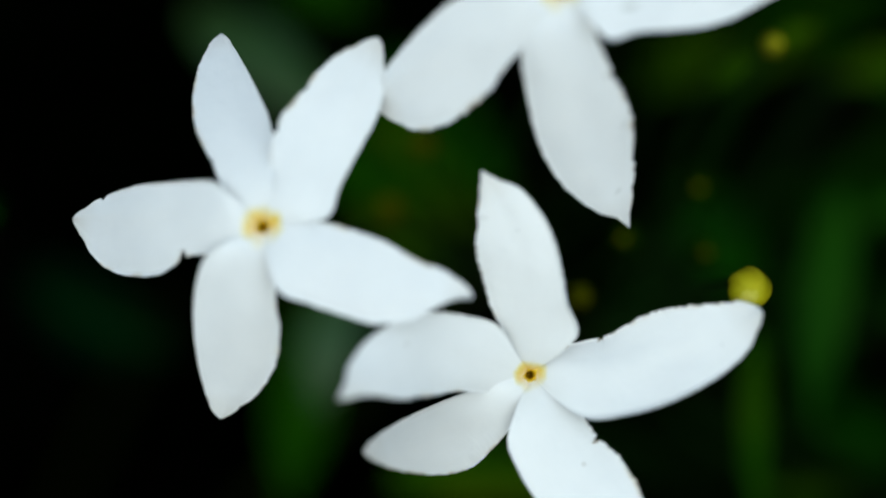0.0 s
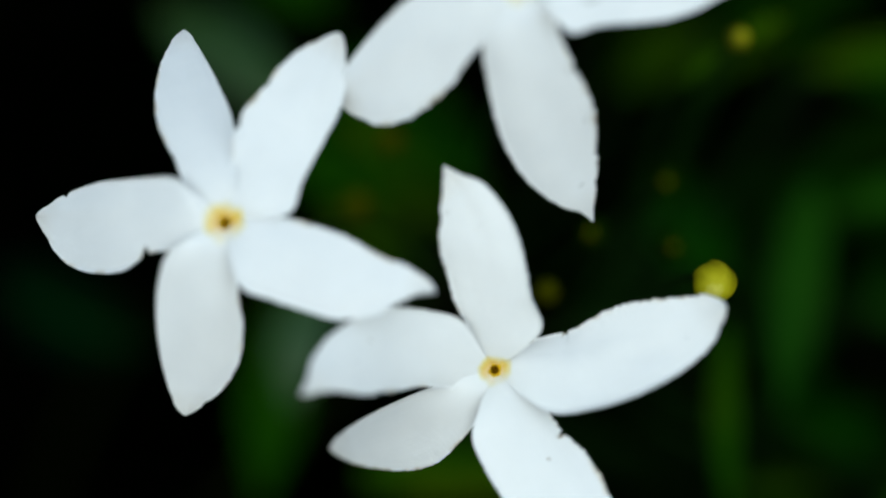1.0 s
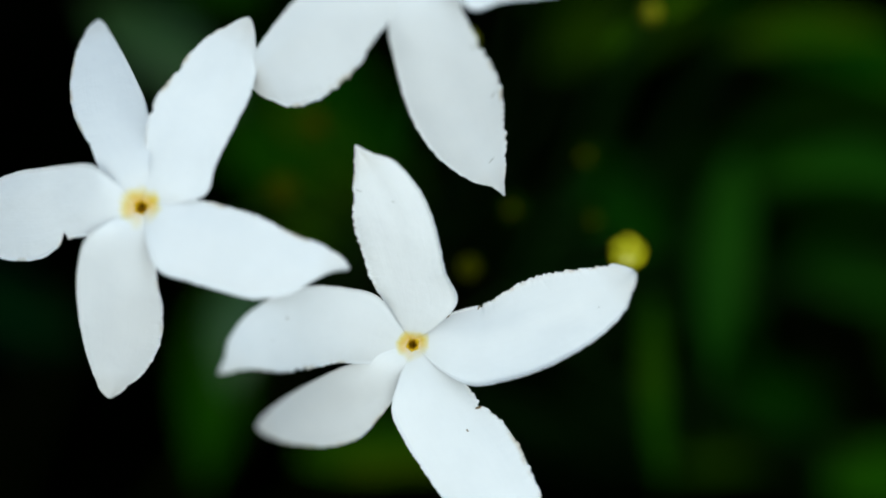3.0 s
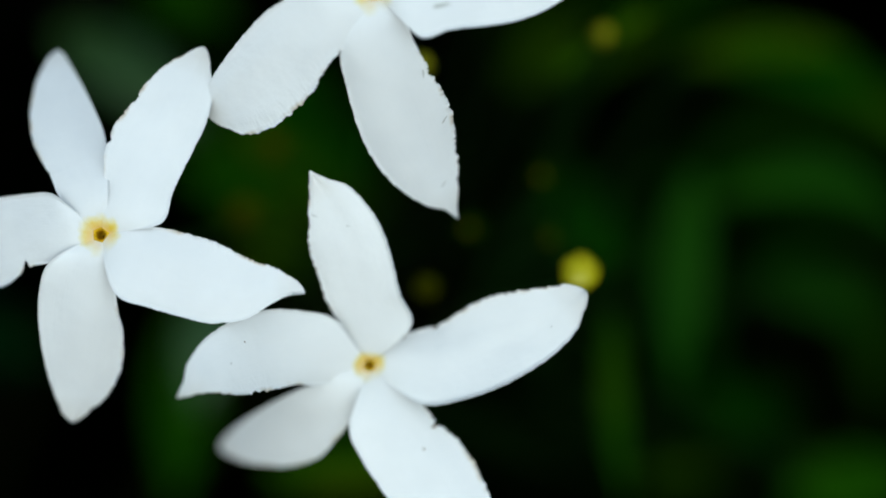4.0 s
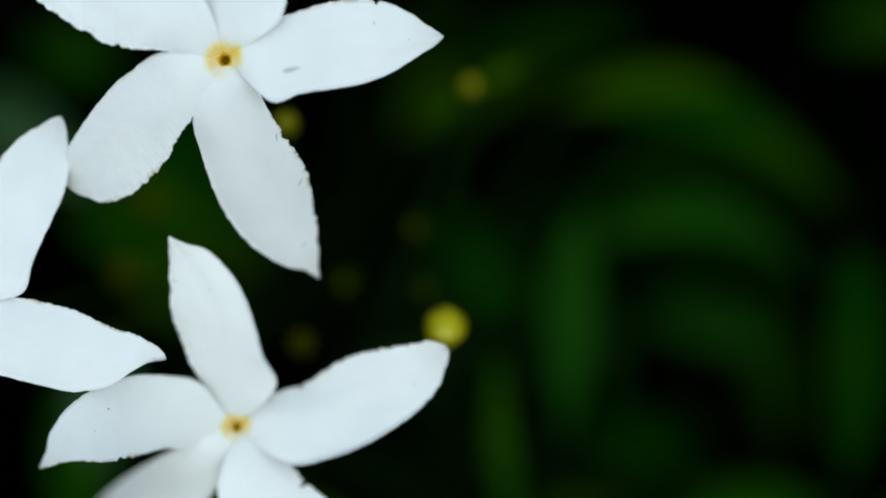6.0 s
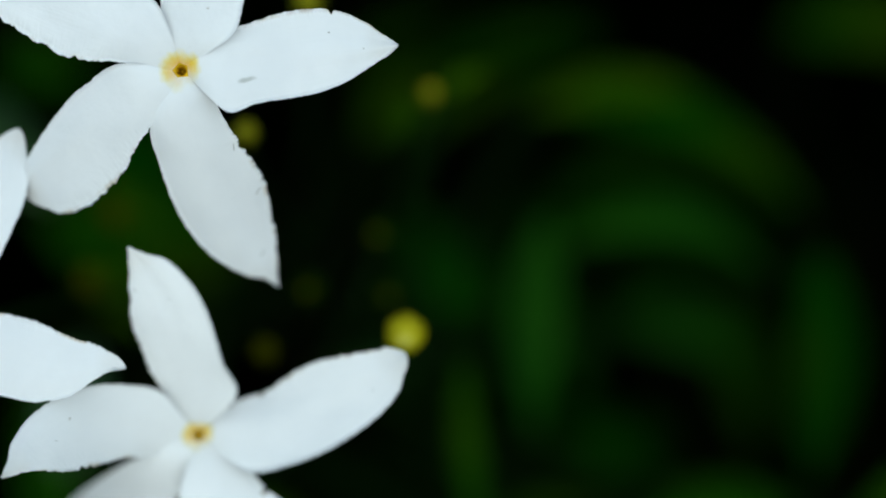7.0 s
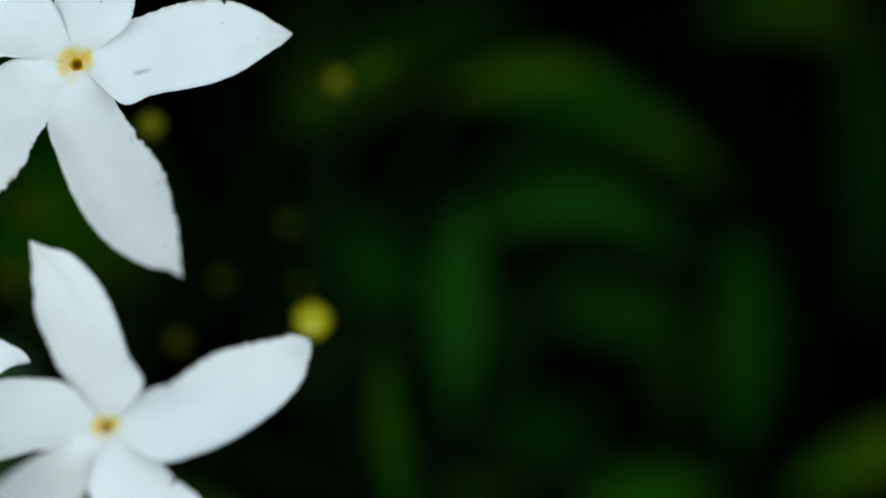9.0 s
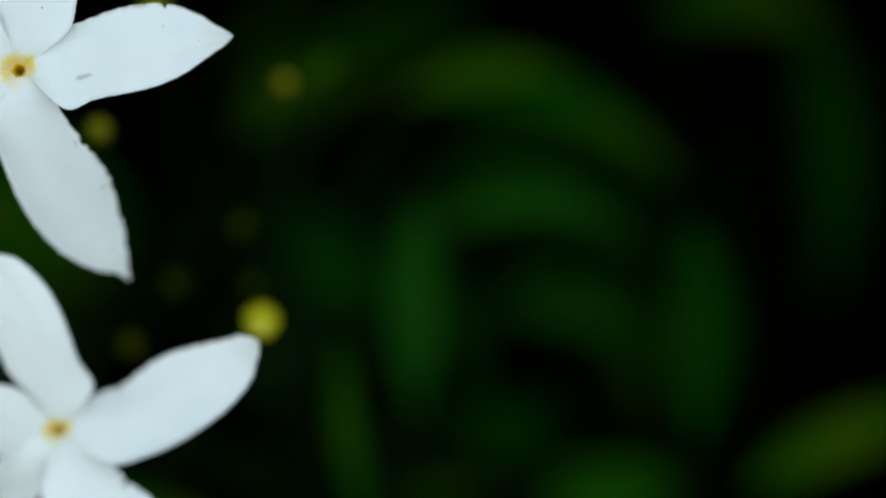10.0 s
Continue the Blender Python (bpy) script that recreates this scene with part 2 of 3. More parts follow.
def curve_through(stations, values, s):
    """A smooth value at s between stations."""
    k = max(1, min(len(stations) - 1, next((i for i, x in enumerate(stations) if x >= s), len(stations) - 1)))
    a, b = stations[k - 1], stations[k]
    va, vb = values[k - 1], values[k]
    before = values[k - 2] if k > 1 else va
    after = values[k + 1] if k + 1 < len(values) else vb
    sb = stations[k - 2] if k > 1 else a - (b - a)
    sa = stations[k + 1] if k + 1 < len(stations) else b + (b - a)
    u = (s - a) / (b - a)
    ma, mb = (vb - before) / (b - sb) * (b - a), (after - va) / (sa - a) * (b - a)
    return (2 * u**3 - 3 * u**2 + 1) * va + (u**3 - 2 * u**2 + u) * ma + (3 * u**2 - 2 * u**3) * vb + (u**3 - u**2) * mb


def blade(place, rows, cols, thick):
    """A thin closed sheet with two faces: place(s, v) gives a point for s in 0..1 and v in -1..1."""
    bm = bmesh.new()
    uv = bm.loops.layers.uv.new("blade")
    top = [[Vector(place(i / rows, 2 * j / cols - 1)) for j in range(cols + 1)] for i in range(rows + 1)]
    nrm = []
    for i in range(rows + 1):
        line = []
        for j in range(cols + 1):
            du = top[min(i + 1, rows)][j] - top[max(i - 1, 0)][j]
            dv = top[i][min(j + 1, cols)] - top[i][max(j - 1, 0)]
            c = du.cross(dv)
            line.append(c.normalized() if c.length > 1e-14 else Vector((0, 0, 1)))
        nrm.append(line)
    sides = []
    for sign in (0.5, -0.5):
        grid = []
        for i in range(rows + 1):
            line = []
            for j in range(cols + 1):
                v = abs(2 * j / cols - 1)
                t = thick * (1 - 0.65 * v**4) * sign
                line.append(bm.verts.new(top[i][j] + nrm[i][j] * t))
            grid.append(line)
        sides.append(grid)

    def face(verts, coords, flip):
        if flip:
            verts, coords = verts[::-1], coords[::-1]
        f = bm.faces.new(verts)
        for lp, c in zip(f.loops, coords):
            lp[uv].uv = c

    for g, flip in ((sides[0], False), (sides[1], True)):
        for i in range(rows):
            for j in range(cols):
                q = ((i, j), (i + 1, j), (i + 1, j + 1), (i, j + 1))
                face([g[a][b] for a, b in q], [(a / rows, b / cols) for a, b in q], flip)
    for j, flip in ((0, True), (cols, False)):
        for i in range(rows):
            face([sides[0][i][j], sides[0][i + 1][j], sides[1][i + 1][j], sides[1][i][j]], [(i / rows, j / cols), ((i + 1) / rows, j / cols), ((i + 1) / rows, j / cols), (i / rows, j / cols)], not flip)
    for i, flip in ((0, False), (rows, True)):
        for j in range(cols):
            face([sides[0][i][j], sides[0][i][j + 1], sides[1][i][j + 1], sides[1][i][j]], [(i / rows, j / cols), (i / rows, (j + 1) / cols), (i / rows, (j + 1) / cols), (i / rows, j / cols)], not flip)
    return bm


def tube(points, radii, sides=10):
    """A round stalk along points with a radius at each, closed at both ends."""
    bm = bmesh.new()
    rings = []
    for i, p in enumerate(points):
        p = Vector(p)
        way = (Vector(points[min(i + 1, len(points) - 1)]) - Vector(points[max(i - 1, 0)])).normalized()
        a = way.orthogonal().normalized()
        b = way.cross(a)
        rings.append([bm.verts.new(p + (a * math.cos(k * math.tau / sides) + b * math.sin(k * math.tau / sides)) * radii[i]) for k in range(sides)])
    # keep neighbouring rings from twisting
    for i in range(1, len(rings)):
        shift = min(range(sides), key=lambda q: (rings[i][q].co - rings[i - 1][0].co).length)
        rings[i] = rings[i][shift:] + rings[i][:shift]
    for r0, r1 in zip(rings, rings[1:]):
        for k in range(sides):
            bm.faces.new((r0[k], r0[(k + 1) % sides], r1[(k + 1) % sides], r1[k]))
    bm.faces.new(rings[0][::-1])
    bm.faces.new(rings[-1])
    return bm


def lathe(profile, sides=24, wobble=None):
    """A turned shape round z from (radius, z) pairs; wobble(angle, share) scales the radius."""
    bm = bmesh.new()
    rings = []
    for i, (r, z) in enumerate(profile):
        share = i / (len(profile) - 1)
        rings.append([bm.verts.new((r * (wobble(a, share) if wobble else 1) * math.cos(a), r * (wobble(a, share) if wobble else 1) * math.sin(a), z)) for a in (k * math.tau / sides for k in range(sides))])
    for r0, r1 in zip(rings, rings[1:]):
        for k in range(sides):
            bm.faces.new((r0[k], r0[(k + 1) % sides], r1[(k + 1) % sides], r1[k]))
    bm.faces.new(rings[0][::-1])
    bm.faces.new(rings[-1])
    return bm


def arc(a, b, sag, n=10):
    """Points from a to b on a bow that bulges by the vector sag."""
    a, b, sag = Vector(a), Vector(b), Vector(sag)
    return [a.lerp(b, i / n) + sag * (4 * (i / n) * (1 - i / n)) for i in range(n + 1)]


# ---- ground ----
def build_ground():
    bm = bmesh.new()
    lines = [-400, -120, -40, -12, -5, -3, -2, -1.4, -1, -0.7, -0.4, -0.2, 0, 0.2, 0.4, 0.7, 1, 1.4, 2, 3, 5, 12, 40, 120, 400]
    grid = [[bm.verts.new((x, y, 0.03 * noise.noise((x * 1.7, y * 1.7, 0.4)) if max(abs(x), abs(y)) < 6 else 0)) for x in lines] for y in lines]
    for i in range(len(lines) - 1):
        for j in range(len(lines) - 1):
            bm.faces.new((grid[i][j], grid[i][j + 1], grid[i + 1][j + 1], grid[i + 1][j]))
    tagged(part("ground", bm, SOIL), "very dark garden soil under the shrub", "ground", kind="structure")


build_ground()

# ---- the blossoms ----
STATIONS = (0.0, 0.08, 0.2, 0.34, 0.48, 0.62, 0.76, 0.88, 0.95)
MM = 0.001
WELL = 2.0


def build_petal(flower, seed, cloth, bend, tip, left, right, rise=1.3, ragged=1.0, lift=0.55, cup=-0.35, curl=0.0, skirt=2.6, point=0.6, notches=(), flecks=()):
    """A petal from the throat to its tip (mm in the flower's own space): a bent midline, a half width on either side of it,
    its clockwise margin lying over the next petal, the other margin nibbled."""
    base = Vector((tip[0], tip[1], 0)).normalized() * 0.8
    b, t = Vector((bend[0], bend[1], 0)), Vector((tip[0], tip[1], 0))
    wl = (0.95, max(skirt - 0.8, min(left[0], 2.6)), max(skirt, left[1])) + tuple(left[2:])
    wr = (0.95, max(1.7, min(right[0], 2.6)), max(2.2, right[1])) + tuple(right[2:])

    def margin(s, side, detail):
        w = wl if side > 0 else wr
        at = curve_through(STATIONS, w, s) if s < 0.95 else w[-1] * max(0.0, (1 - s) / 0.05) ** point
        at = max(at, 0.02)
        if not detail:
            return at
        fine = noise.noise((s * 34, seed * 7.3 + side, 0.5))
        finer = noise.noise((s * 95, seed * 3.1 + side, 2.5))
        amount = (0.13 if side > 0 else 0.05) * ragged
        lobes = abs(math.sin(s * 78 + 16 * noise.noise((s * 7, seed * 2.3, 4.5)))) * (0.6 + noise.noise((s * 23, seed * 6.1, 1.5)))
        gate = max(0.0, min(1.0, 0.5 + 1.6 * noise.noise((s * 5, seed * 1.7, 9.5))))
        grow = max(0.0, min(1.0, (s - 0.16) * 5)) * min(1.0, (1.02 - s) * 14)
        at += amount * (fine + 1.2 * finer) * grow
        if side > 0:
            at -= 0.11 * ragged * gate * lobes * grow
        nick = max(0.0, noise.noise((s * 17, seed * 5.7 + 3 * side, 7.5)) - 0.34)
        at -= nick * (1.0 if side > 0 else 0.3) * ragged * grow
        for ns, nside, depth, wide in notches:
            if nside * side > 0:
                at -= depth * math.exp(-((s - ns) / wide) ** 2)
        return max(at, 0.01)

    def place(s, v):
        c = base * (1 - s) ** 2 + b * (2 * s * (1 - s)) + t * s * s
        way = ((b - base) * (1 - s) + (t - b) * s).normalized()
        across = Vector((-way.y, way.x, 0))
        w = margin(s, v, False)
        outer = max(0.0, (abs(v) - 0.6) / 0.4)
        reach = w + (margin(s, v, True) - w) * outer * outer
        z = WELL * (1 - math.exp(-s / 0.1)) + (tip[2] - WELL) * s**rise
        z -= v * (lift * (1 - 0.6 * s) * min(1, s * 3.5) + 0.42 * math.exp(-(((s - 0.16) / 0.10) ** 2)))
        z += cup * v * v * w / 4 + 0.25 * noise.noise((s * 3.1, v * 1.4, seed * 4.4)) * min(1, s * 3)
        z -= 0.04 * math.exp(-((v / 0.10) ** 2)) * (1 - s)
        z += curl * max(0.0, -v) ** 1.5 * min(1, s * 3) * min(1, (1 - s) * 2.5)
        p = c + across * (v * reach)
        return p.x * MM, p.y * MM, z * MM

    bm = blade(place, 220, 16, 0.28 * MM)
    petal = part("petal", bm, cloth, flower)
    for s, v, long, wide, turn, mat in flecks:
        p = Vector(place(s, v))
        n = (Vector(place(s + 0.01, v)) - p).cross(Vector(place(s, v + 0.02)) - p).normalized()
        n = n if n.z > 0 else -n
        fm = lathe([(0.02, -0.5), (0.75, -0.35), (1.0, 0.0), (0.75, 0.35), (0.02, 0.5)], 10, lambda a, f: 1 + 0.25 * math.sin(2 * a + seed) + 0.15 * math.sin(5 * a))
        fm.transform(Matrix.Translation(p + n * 0.148 * MM) @ n.to_track_quat("Z", "Y").to_matrix().to_4x4() @ pose(0, 0, 0, 0, 0, turn) @ Matrix.Diagonal((long * MM, wide * MM, 0.02 * MM, 1)))
        mark = part("fleck", fm, mat, petal)
        for f in mark.data.polygons:
            f.use_smooth = False
    return petal


def build_flower(at, petals, label, stalk_to, seed):
    """A five-petalled blossom: petals, throat, tube, calyx and stalk."""
    flower = new("jasmine_flower")
    flower.matrix_world = PLANE @ pose(at[0] * MM, at[1] * MM, at[2] * MM)
    tagged(flower, label, "flower", "white blossoms of the shrub")
    for k, p in enumerate(petals):
        build_petal(flower, seed * 10 + k, CREAM_PETAL if seed == 2 else CREASED_PETAL if (seed, k) == (3, 1) else PETAL, **p)
    wide = 0.8 if seed == 2 else 1.0
    funnel = [(1.05, -5.6), (1.15, -3.0), (1.2, -1.0), (1.22, -0.2), (1.12, 0.02), (0.95, 0.0), (0.74, -0.12), (0.58, -0.35), (0.47, -0.8), (0.42, -1.5), (0.38, -2.6), (0.02, -2.9)]
    part("throat", lathe([(r * wide * MM, z * MM) for r, z in funnel], 28, lambda a, f: 1 + 0.06 * math.sin(5 * a + seed) * f), THROAT if seed != 2 else PALE_THROAT, flower, "yellow throat with a dark hollow")
    end = Vector((0.6, -2.2, -19))
    part("corolla_tube", tube([p * MM for p in arc((0.1, -0.3, -5.5), end, (0.2, 0.2, 0))], [1.05 * MM, 1.1 * MM] + [1.1 * MM] * 6 + [1.3 * MM] * 3, 12), STALK, flower, "pale green corolla tube")
    cal = lathe([(0.8 * MM, -1.5 * MM), (1.6 * MM, -1.0 * MM), (1.9 * MM, 0), (1.8 * MM, 1.2 * MM), (1.45 * MM, 2.4 * MM)], 15, lambda a, f: 1 + 0.14 * f * math.cos(5 * a))
    part("calyx", cal, STALK, flower, at=Matrix.Translation(end * MM))
    goal = Vector(stalk_to) - Vector(at)
    part("pedicel", tube([p * MM for p in arc(end + Vector((0, 0, -1)), goal, (0, 3, -2))], [0.6 * MM] * 11, 8), PETIOLE, flower)
    return flower


LEFT_FLOWER = [
    dict(bend=(-3.79, 10.34), tip=(-4.98, 20.05, -14.0), left=(0.46, 1.82, 2.95, 3.75, 3.89, 3.24, 2.25, 1.40), right=(1.88, 2.93, 3.50, 3.69, 3.18, 2.39, 1.51, 0.93), ragged=0.3, rise=1.4),
    dict(bend=(6.21, 8.00), tip=(11.45, 18.99, -2.7), left=(0.95, 2.31, 4.15, 4.75, 4.31, 3.83, 2.65, 1.41), right=(4.46, 4.78, 4.07, 3.77, 3.71, 3.33, 2.21, 1.24), ragged=0.6, notches=((0.42, 1, 0.3, 0.02),)),
    dict(bend=(8.26, -6.60), tip=(20.89, -6.95, 3.1), left=(0.77, 2.77, 4.20, 4.40, 4.07, 3.09, 2.45, 1.6), right=(3.53, 4.48, 4.20, 3.98, 3.92, 2.98, 0.95, 0.22), skirt=3.6, point=0.55),
    dict(bend=(-3.35, -9.11), tip=(-4.72, -19.48, -9.0), left=(0.44, 1.73, 3.54, 4.54, 4.84, 4.34, 2.98, 1.49), right=(3.28, 4.43, 4.72, 4.41, 3.76, 2.87, 1.88, 1.22), ragged=0.4),
    dict(bend=(-10.78, -0.22), tip=(-20.33, 0.96, -14.0), left=(0.40, 1.79, 2.98, 4.82, 5.26, 4.92, 3.32, 1.56), right=(3.59, 4.49, 4.63, 4.37, 4.07, 3.20, 2.08, 1.01), ragged=0.5, notches=((0.37, 1, 1.6, 0.014), (0.83, -1, 0.4, 0.012))),
]
MIDDLE_FLOWER = [
    dict(bend=(1.40, 9.44), tip=(-5.01, 20.65, 7.4), left=(1.63, 2.81, 3.83, 4.19, 4.26, 3.56, 2.01, 0.95), right=(4.13, 4.68, 3.78, 3.76, 3.87, 3.50, 2.50, 0.95), rise=1.1, lift=0.4, curl=1.2, point=0.95, flecks=((0.72, -0.2, 0.10, 0.07, 20, SPECK), (0.83, 0.72, 0.32, 0.07, 10, SPECK))),
    dict(bend=(12.67, -0.80), tip=(23.02, 6.81, 6.4), left=(1.14, 2.64, 3.72, 4.61, 4.71, 3.95, 2.72, 2.00), right=(3.00, 4.44, 4.48, 4.31, 3.94, 3.47, 2.64, 1.43), lift=2.0, curl=1.5, skirt=3.3, notches=((0.30, 1, 0.4, 0.012),), flecks=((0.285, 0.93, 0.24, 0.10, 60, BROWN), (0.13, 0.90, 0.26, 0.12, 30, BROWN), (0.80, -0.3, 0.09, 0.06, 0, SPECK))),
    dict(bend=(4.18, -11.00), tip=(10.43, -20.22, 7.0), left=(1.02, 2.42, 3.80, 4.92, 5.19, 4.83, 4.34, 3.32), right=(3.82, 4.74, 4.95, 4.69, 4.41, 3.87, 2.54, 1.37), lift=0.7, skirt=3.2, notches=((0.36, 1, 0.5, 0.014),), flecks=((0.37, 0.86, 0.36, 0.14, 40, BROWN), (0.44, 0.28, 0.13, 0.11, 0, BROWN))),
    dict(bend=(-7.41, -8.03), tip=(-17.30, -8.82, -17.0), left=(0.39, 1.63, 3.37, 4.07, 3.62, 2.68, 1.79, 1.07), right=(1.32, 2.37, 3.23, 3.53, 3.44, 2.94, 2.11, 1.32), rise=1.8, ragged=0.4),
    dict(bend=(-10.14, 5.73), tip=(-19.06, -1.74, 18.0), left=(1.51, 2.87, 3.89, 4.18, 4.07, 3.45, 1.66, 0.84), right=(1.84, 3.65, 3.89, 4.10, 3.85, 3.34, 2.12, 0.71), rise=1.5, point=0.9, ragged=0.8, skirt=3.6, flecks=((0.62, -0.35, 0.11, 0.08, 0, BROWN), (0.72, 0.05, 0.09, 0.07, 0, SPECK))),
]
TOP_FLOWER = [
    dict(bend=(4.71, 10.30), tip=(4.65, 22.69, 1.0), left=(2.04, 3.11, 4.01, 4.61, 4.56, 4.08, 3.06, 1.51), right=(2.24, 4.34, 4.62, 4.66, 4.13, 3.22, 2.19, 0.92), skirt=3.6, flecks=((0.28, -0.25, 0.10, 0.08, 0, BROWN),)),
    dict(bend=(9.49, 0.27), tip=(22.45, 0.66, -1.3), left=(2.01, 3.21, 3.88, 4.55, 4.78, 4.37, 2.78, 1.23), right=(4.47, 4.94, 4.40, 4.22, 4.05, 3.28, 1.91, 1.07), point=0.8, ragged=0.6, skirt=3.6, notches=((0.74, 1, 0.5, 0.010),), flecks=((0.72, 0.45, 0.12, 0.09, 0, SPECK), (0.86, 0.0, 0.10, 0.08, 0, SPECK))),
    dict(bend=(0.06, -12.20), tip=(7.38, -23.10, -13.3), left=(0.97, 2.79, 4.23, 5.02, 4.90, 3.63, 2.25, 1.03), right=(3.01, 4.29, 4.43, 4.55, 4.43, 3.61, 2.04, 0.48), point=1.0, skirt=3.3, ragged=1.3, curl=-2.0, flecks=((0.60, 0.80, 0.45, 0.09, 20, SPECK), (0.36, 0.82, 0.40, 0.08, 35, SPECK), (0.85, 0.3, 0.4, 0.07, 0, SPECK))),
    dict(bend=(-9.61, -6.15), tip=(-18.64, -10.53, -9.0), left=(0.68, 1.90, 3.33, 4.67, 5.26, 5.32, 4.38, 2.69), right=(3.62, 4.47, 4.81, 4.75, 4.13, 3.20, 2.15, 1.16), ragged=1.1),
    dict(bend=(-8.71, 9.39), tip=(-21.33, 10.58, 0.0), left=(0.84, 3.00, 4.54, 5.23, 4.92, 3.85, 2.66, 1.38), right=(2.21, 3.94, 4.95, 4.85, 4.50, 3.62, 2.41, 0.95)),
]

JOINT = (6.0, -2.0, -118.0)
build_flower((-17.99, 2.20, 0), LEFT_FLOWER, "white five-petalled jasmine flower with a notched petal", JOINT, 1)
build_flower((8.90, -12.89, -9), MIDDLE_FLOWER, "white jasmine flower with one petal curled back", JOINT, 2)
build_flower((11.58, 25.31, 6), TOP_FLOWER, "white jasmine flower with a grey crease on one petal", JOINT, 3)


# ---- buds ----
def build_bud(at, radius, lean, label, mat, stalk_to, twist=0.9):
    """A round bud of five furled lobes on a calyx and a stalk."""
    bud = new("flower_bud")
    bud.matrix_world = PLANE @ pose(at[0] * MM, at[1] * MM, at[2] * MM, *lean)
    tagged(bud, label, "flower bud", "yellow-green buds of the shrub")
    r = radius * MM
    n = 14
    prof = [(max(r * math.sin(math.pi * i / n), r * 0.02), -r * 1.04 * math.cos(math.pi * i / n)) for i in range(n + 1)]

    def furl(a, share):
        ph = (a + twist * 2.2 * share) * 5 / math.tau % 1.0
        return 1 + 0.15 * (ph - 0.5) * math.sin(math.pi * min(1, share * 1.02))

    part("bud_body", lathe(prof, 40, furl), mat, bud)
    if mat == YOUNG_BUD:
        part("bud_tip", lathe([(0.02 * r, 0.60 * r), (0.66 * r, 0.70 * r), (0.62 * r, 0.98 * r), (0.36 * r, 1.18 * r), (0.02 * r, 1.25 * r)], 16), YOUNG_TIP, bud, "pale yellow bud tip")
    if mat == DULL_BUD:
        part("bud_tip", lathe([(0.02 * r, 0.80 * r), (0.34 * r, 0.90 * r), (0.31 * r, 1.06 * r), (0.18 * r, 1.20 * r), (0.02 * r, 1.27 * r)], 16), BUD_TIP, bud, "ochre bud tip")
    part("calyx", lathe([(0.3 * r, -1.35 * r), (0.62 * r, -1.1 * r), (0.74 * r, -0.85 * r), (0.86 * r, -0.55 * r)], 15, lambda a, f: 1 + 0.10 * f * math.cos(5 * a)), STALK, bud, "small green calyx")
    goal = bud.matrix_world.inverted() @ (PLANE @ (Vector(stalk_to) * MM))
    part("pedicel", tube(arc((0, 0, -1.25 * r), goal, (0, 0, -4 * MM)), [0.20 * r] * 11, 8), PETIOLE, bud)
    return bud


build_bud((31.91, -4.14, -16.0), 2.27, (20, -3, 0), "round yellow-green flower bud behind a petal", BUD, (20, -10, -106))
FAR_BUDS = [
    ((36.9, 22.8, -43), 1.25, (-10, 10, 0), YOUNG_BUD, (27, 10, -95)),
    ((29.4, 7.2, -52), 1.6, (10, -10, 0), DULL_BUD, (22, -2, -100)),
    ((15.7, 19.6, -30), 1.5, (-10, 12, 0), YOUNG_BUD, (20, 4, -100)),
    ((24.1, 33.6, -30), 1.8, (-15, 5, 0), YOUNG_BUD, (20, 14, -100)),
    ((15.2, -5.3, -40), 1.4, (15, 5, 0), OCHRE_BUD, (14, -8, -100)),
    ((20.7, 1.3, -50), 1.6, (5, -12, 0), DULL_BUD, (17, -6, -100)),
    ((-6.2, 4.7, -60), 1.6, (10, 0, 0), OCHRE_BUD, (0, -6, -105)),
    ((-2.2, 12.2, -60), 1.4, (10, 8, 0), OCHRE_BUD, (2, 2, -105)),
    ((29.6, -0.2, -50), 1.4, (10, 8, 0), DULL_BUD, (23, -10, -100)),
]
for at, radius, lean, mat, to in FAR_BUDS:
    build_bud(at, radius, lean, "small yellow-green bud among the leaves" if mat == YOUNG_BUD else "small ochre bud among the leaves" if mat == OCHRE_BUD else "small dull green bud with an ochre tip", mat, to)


# ---- the shrub: branches, leaves that can be told apart, and the dark inner foliage ----
ROOT = Vector((0.03, 0.30, 0.0))
shrub = new("jasmine_shrub")
shrub.location = ROOT
tagged(shrub, "dark evergreen jasmine shrub with glossy leaves", "shrub")


def mm(x, y, z):
    """A world place from mm on the plane of the blossoms."""
    return PLANE @ Vector((x * MM, y * MM, z * MM))


def branch(points, r0, r1):
    pts = [Vector(p) - ROOT for p in points]
    part("branch", tube(pts, [r0 + (r1 - r0) * i / (len(pts) - 1) for i in range(len(pts))], 9), BARK, shrub)


FORK = ROOT + Vector((-0.01, -0.05, 0.30))
branch(arc(ROOT - Vector((0, 0, 0.03)), FORK, (0.015, 0.0, 0)), 0.012, 0.009)
KNOTS = []
LEFT_FORK, RIGHT_FORK = mm(-75, -95, -255), mm(75, -120, -270)
for fork in (LEFT_FORK, RIGHT_FORK):
    branch(arc(FORK, fork, (0, 0.02, -0.02)), 0.0065, 0.004)
for fork, goal, sag in (
    (LEFT_FORK, mm(*JOINT), (-0.01, 0.0, -0.01)),
    (LEFT_FORK, mm(-40, -8, -160), (-0.01, 0.0, -0.01)),
    (LEFT_FORK, mm(20, -10, -106), (0.0, 0.01, -0.015)),
    (RIGHT_FORK, mm(70, -10, -190), (0.01, 0.0, -0.01)),
    (RIGHT_FORK, mm(100, 5, -190), (0.01, 0.0, -0.01)),
):
    bough = arc(fork, goal, sag)
    branch(bough, 0.0026, 0.0010)
    KNOTS += bough[5:]


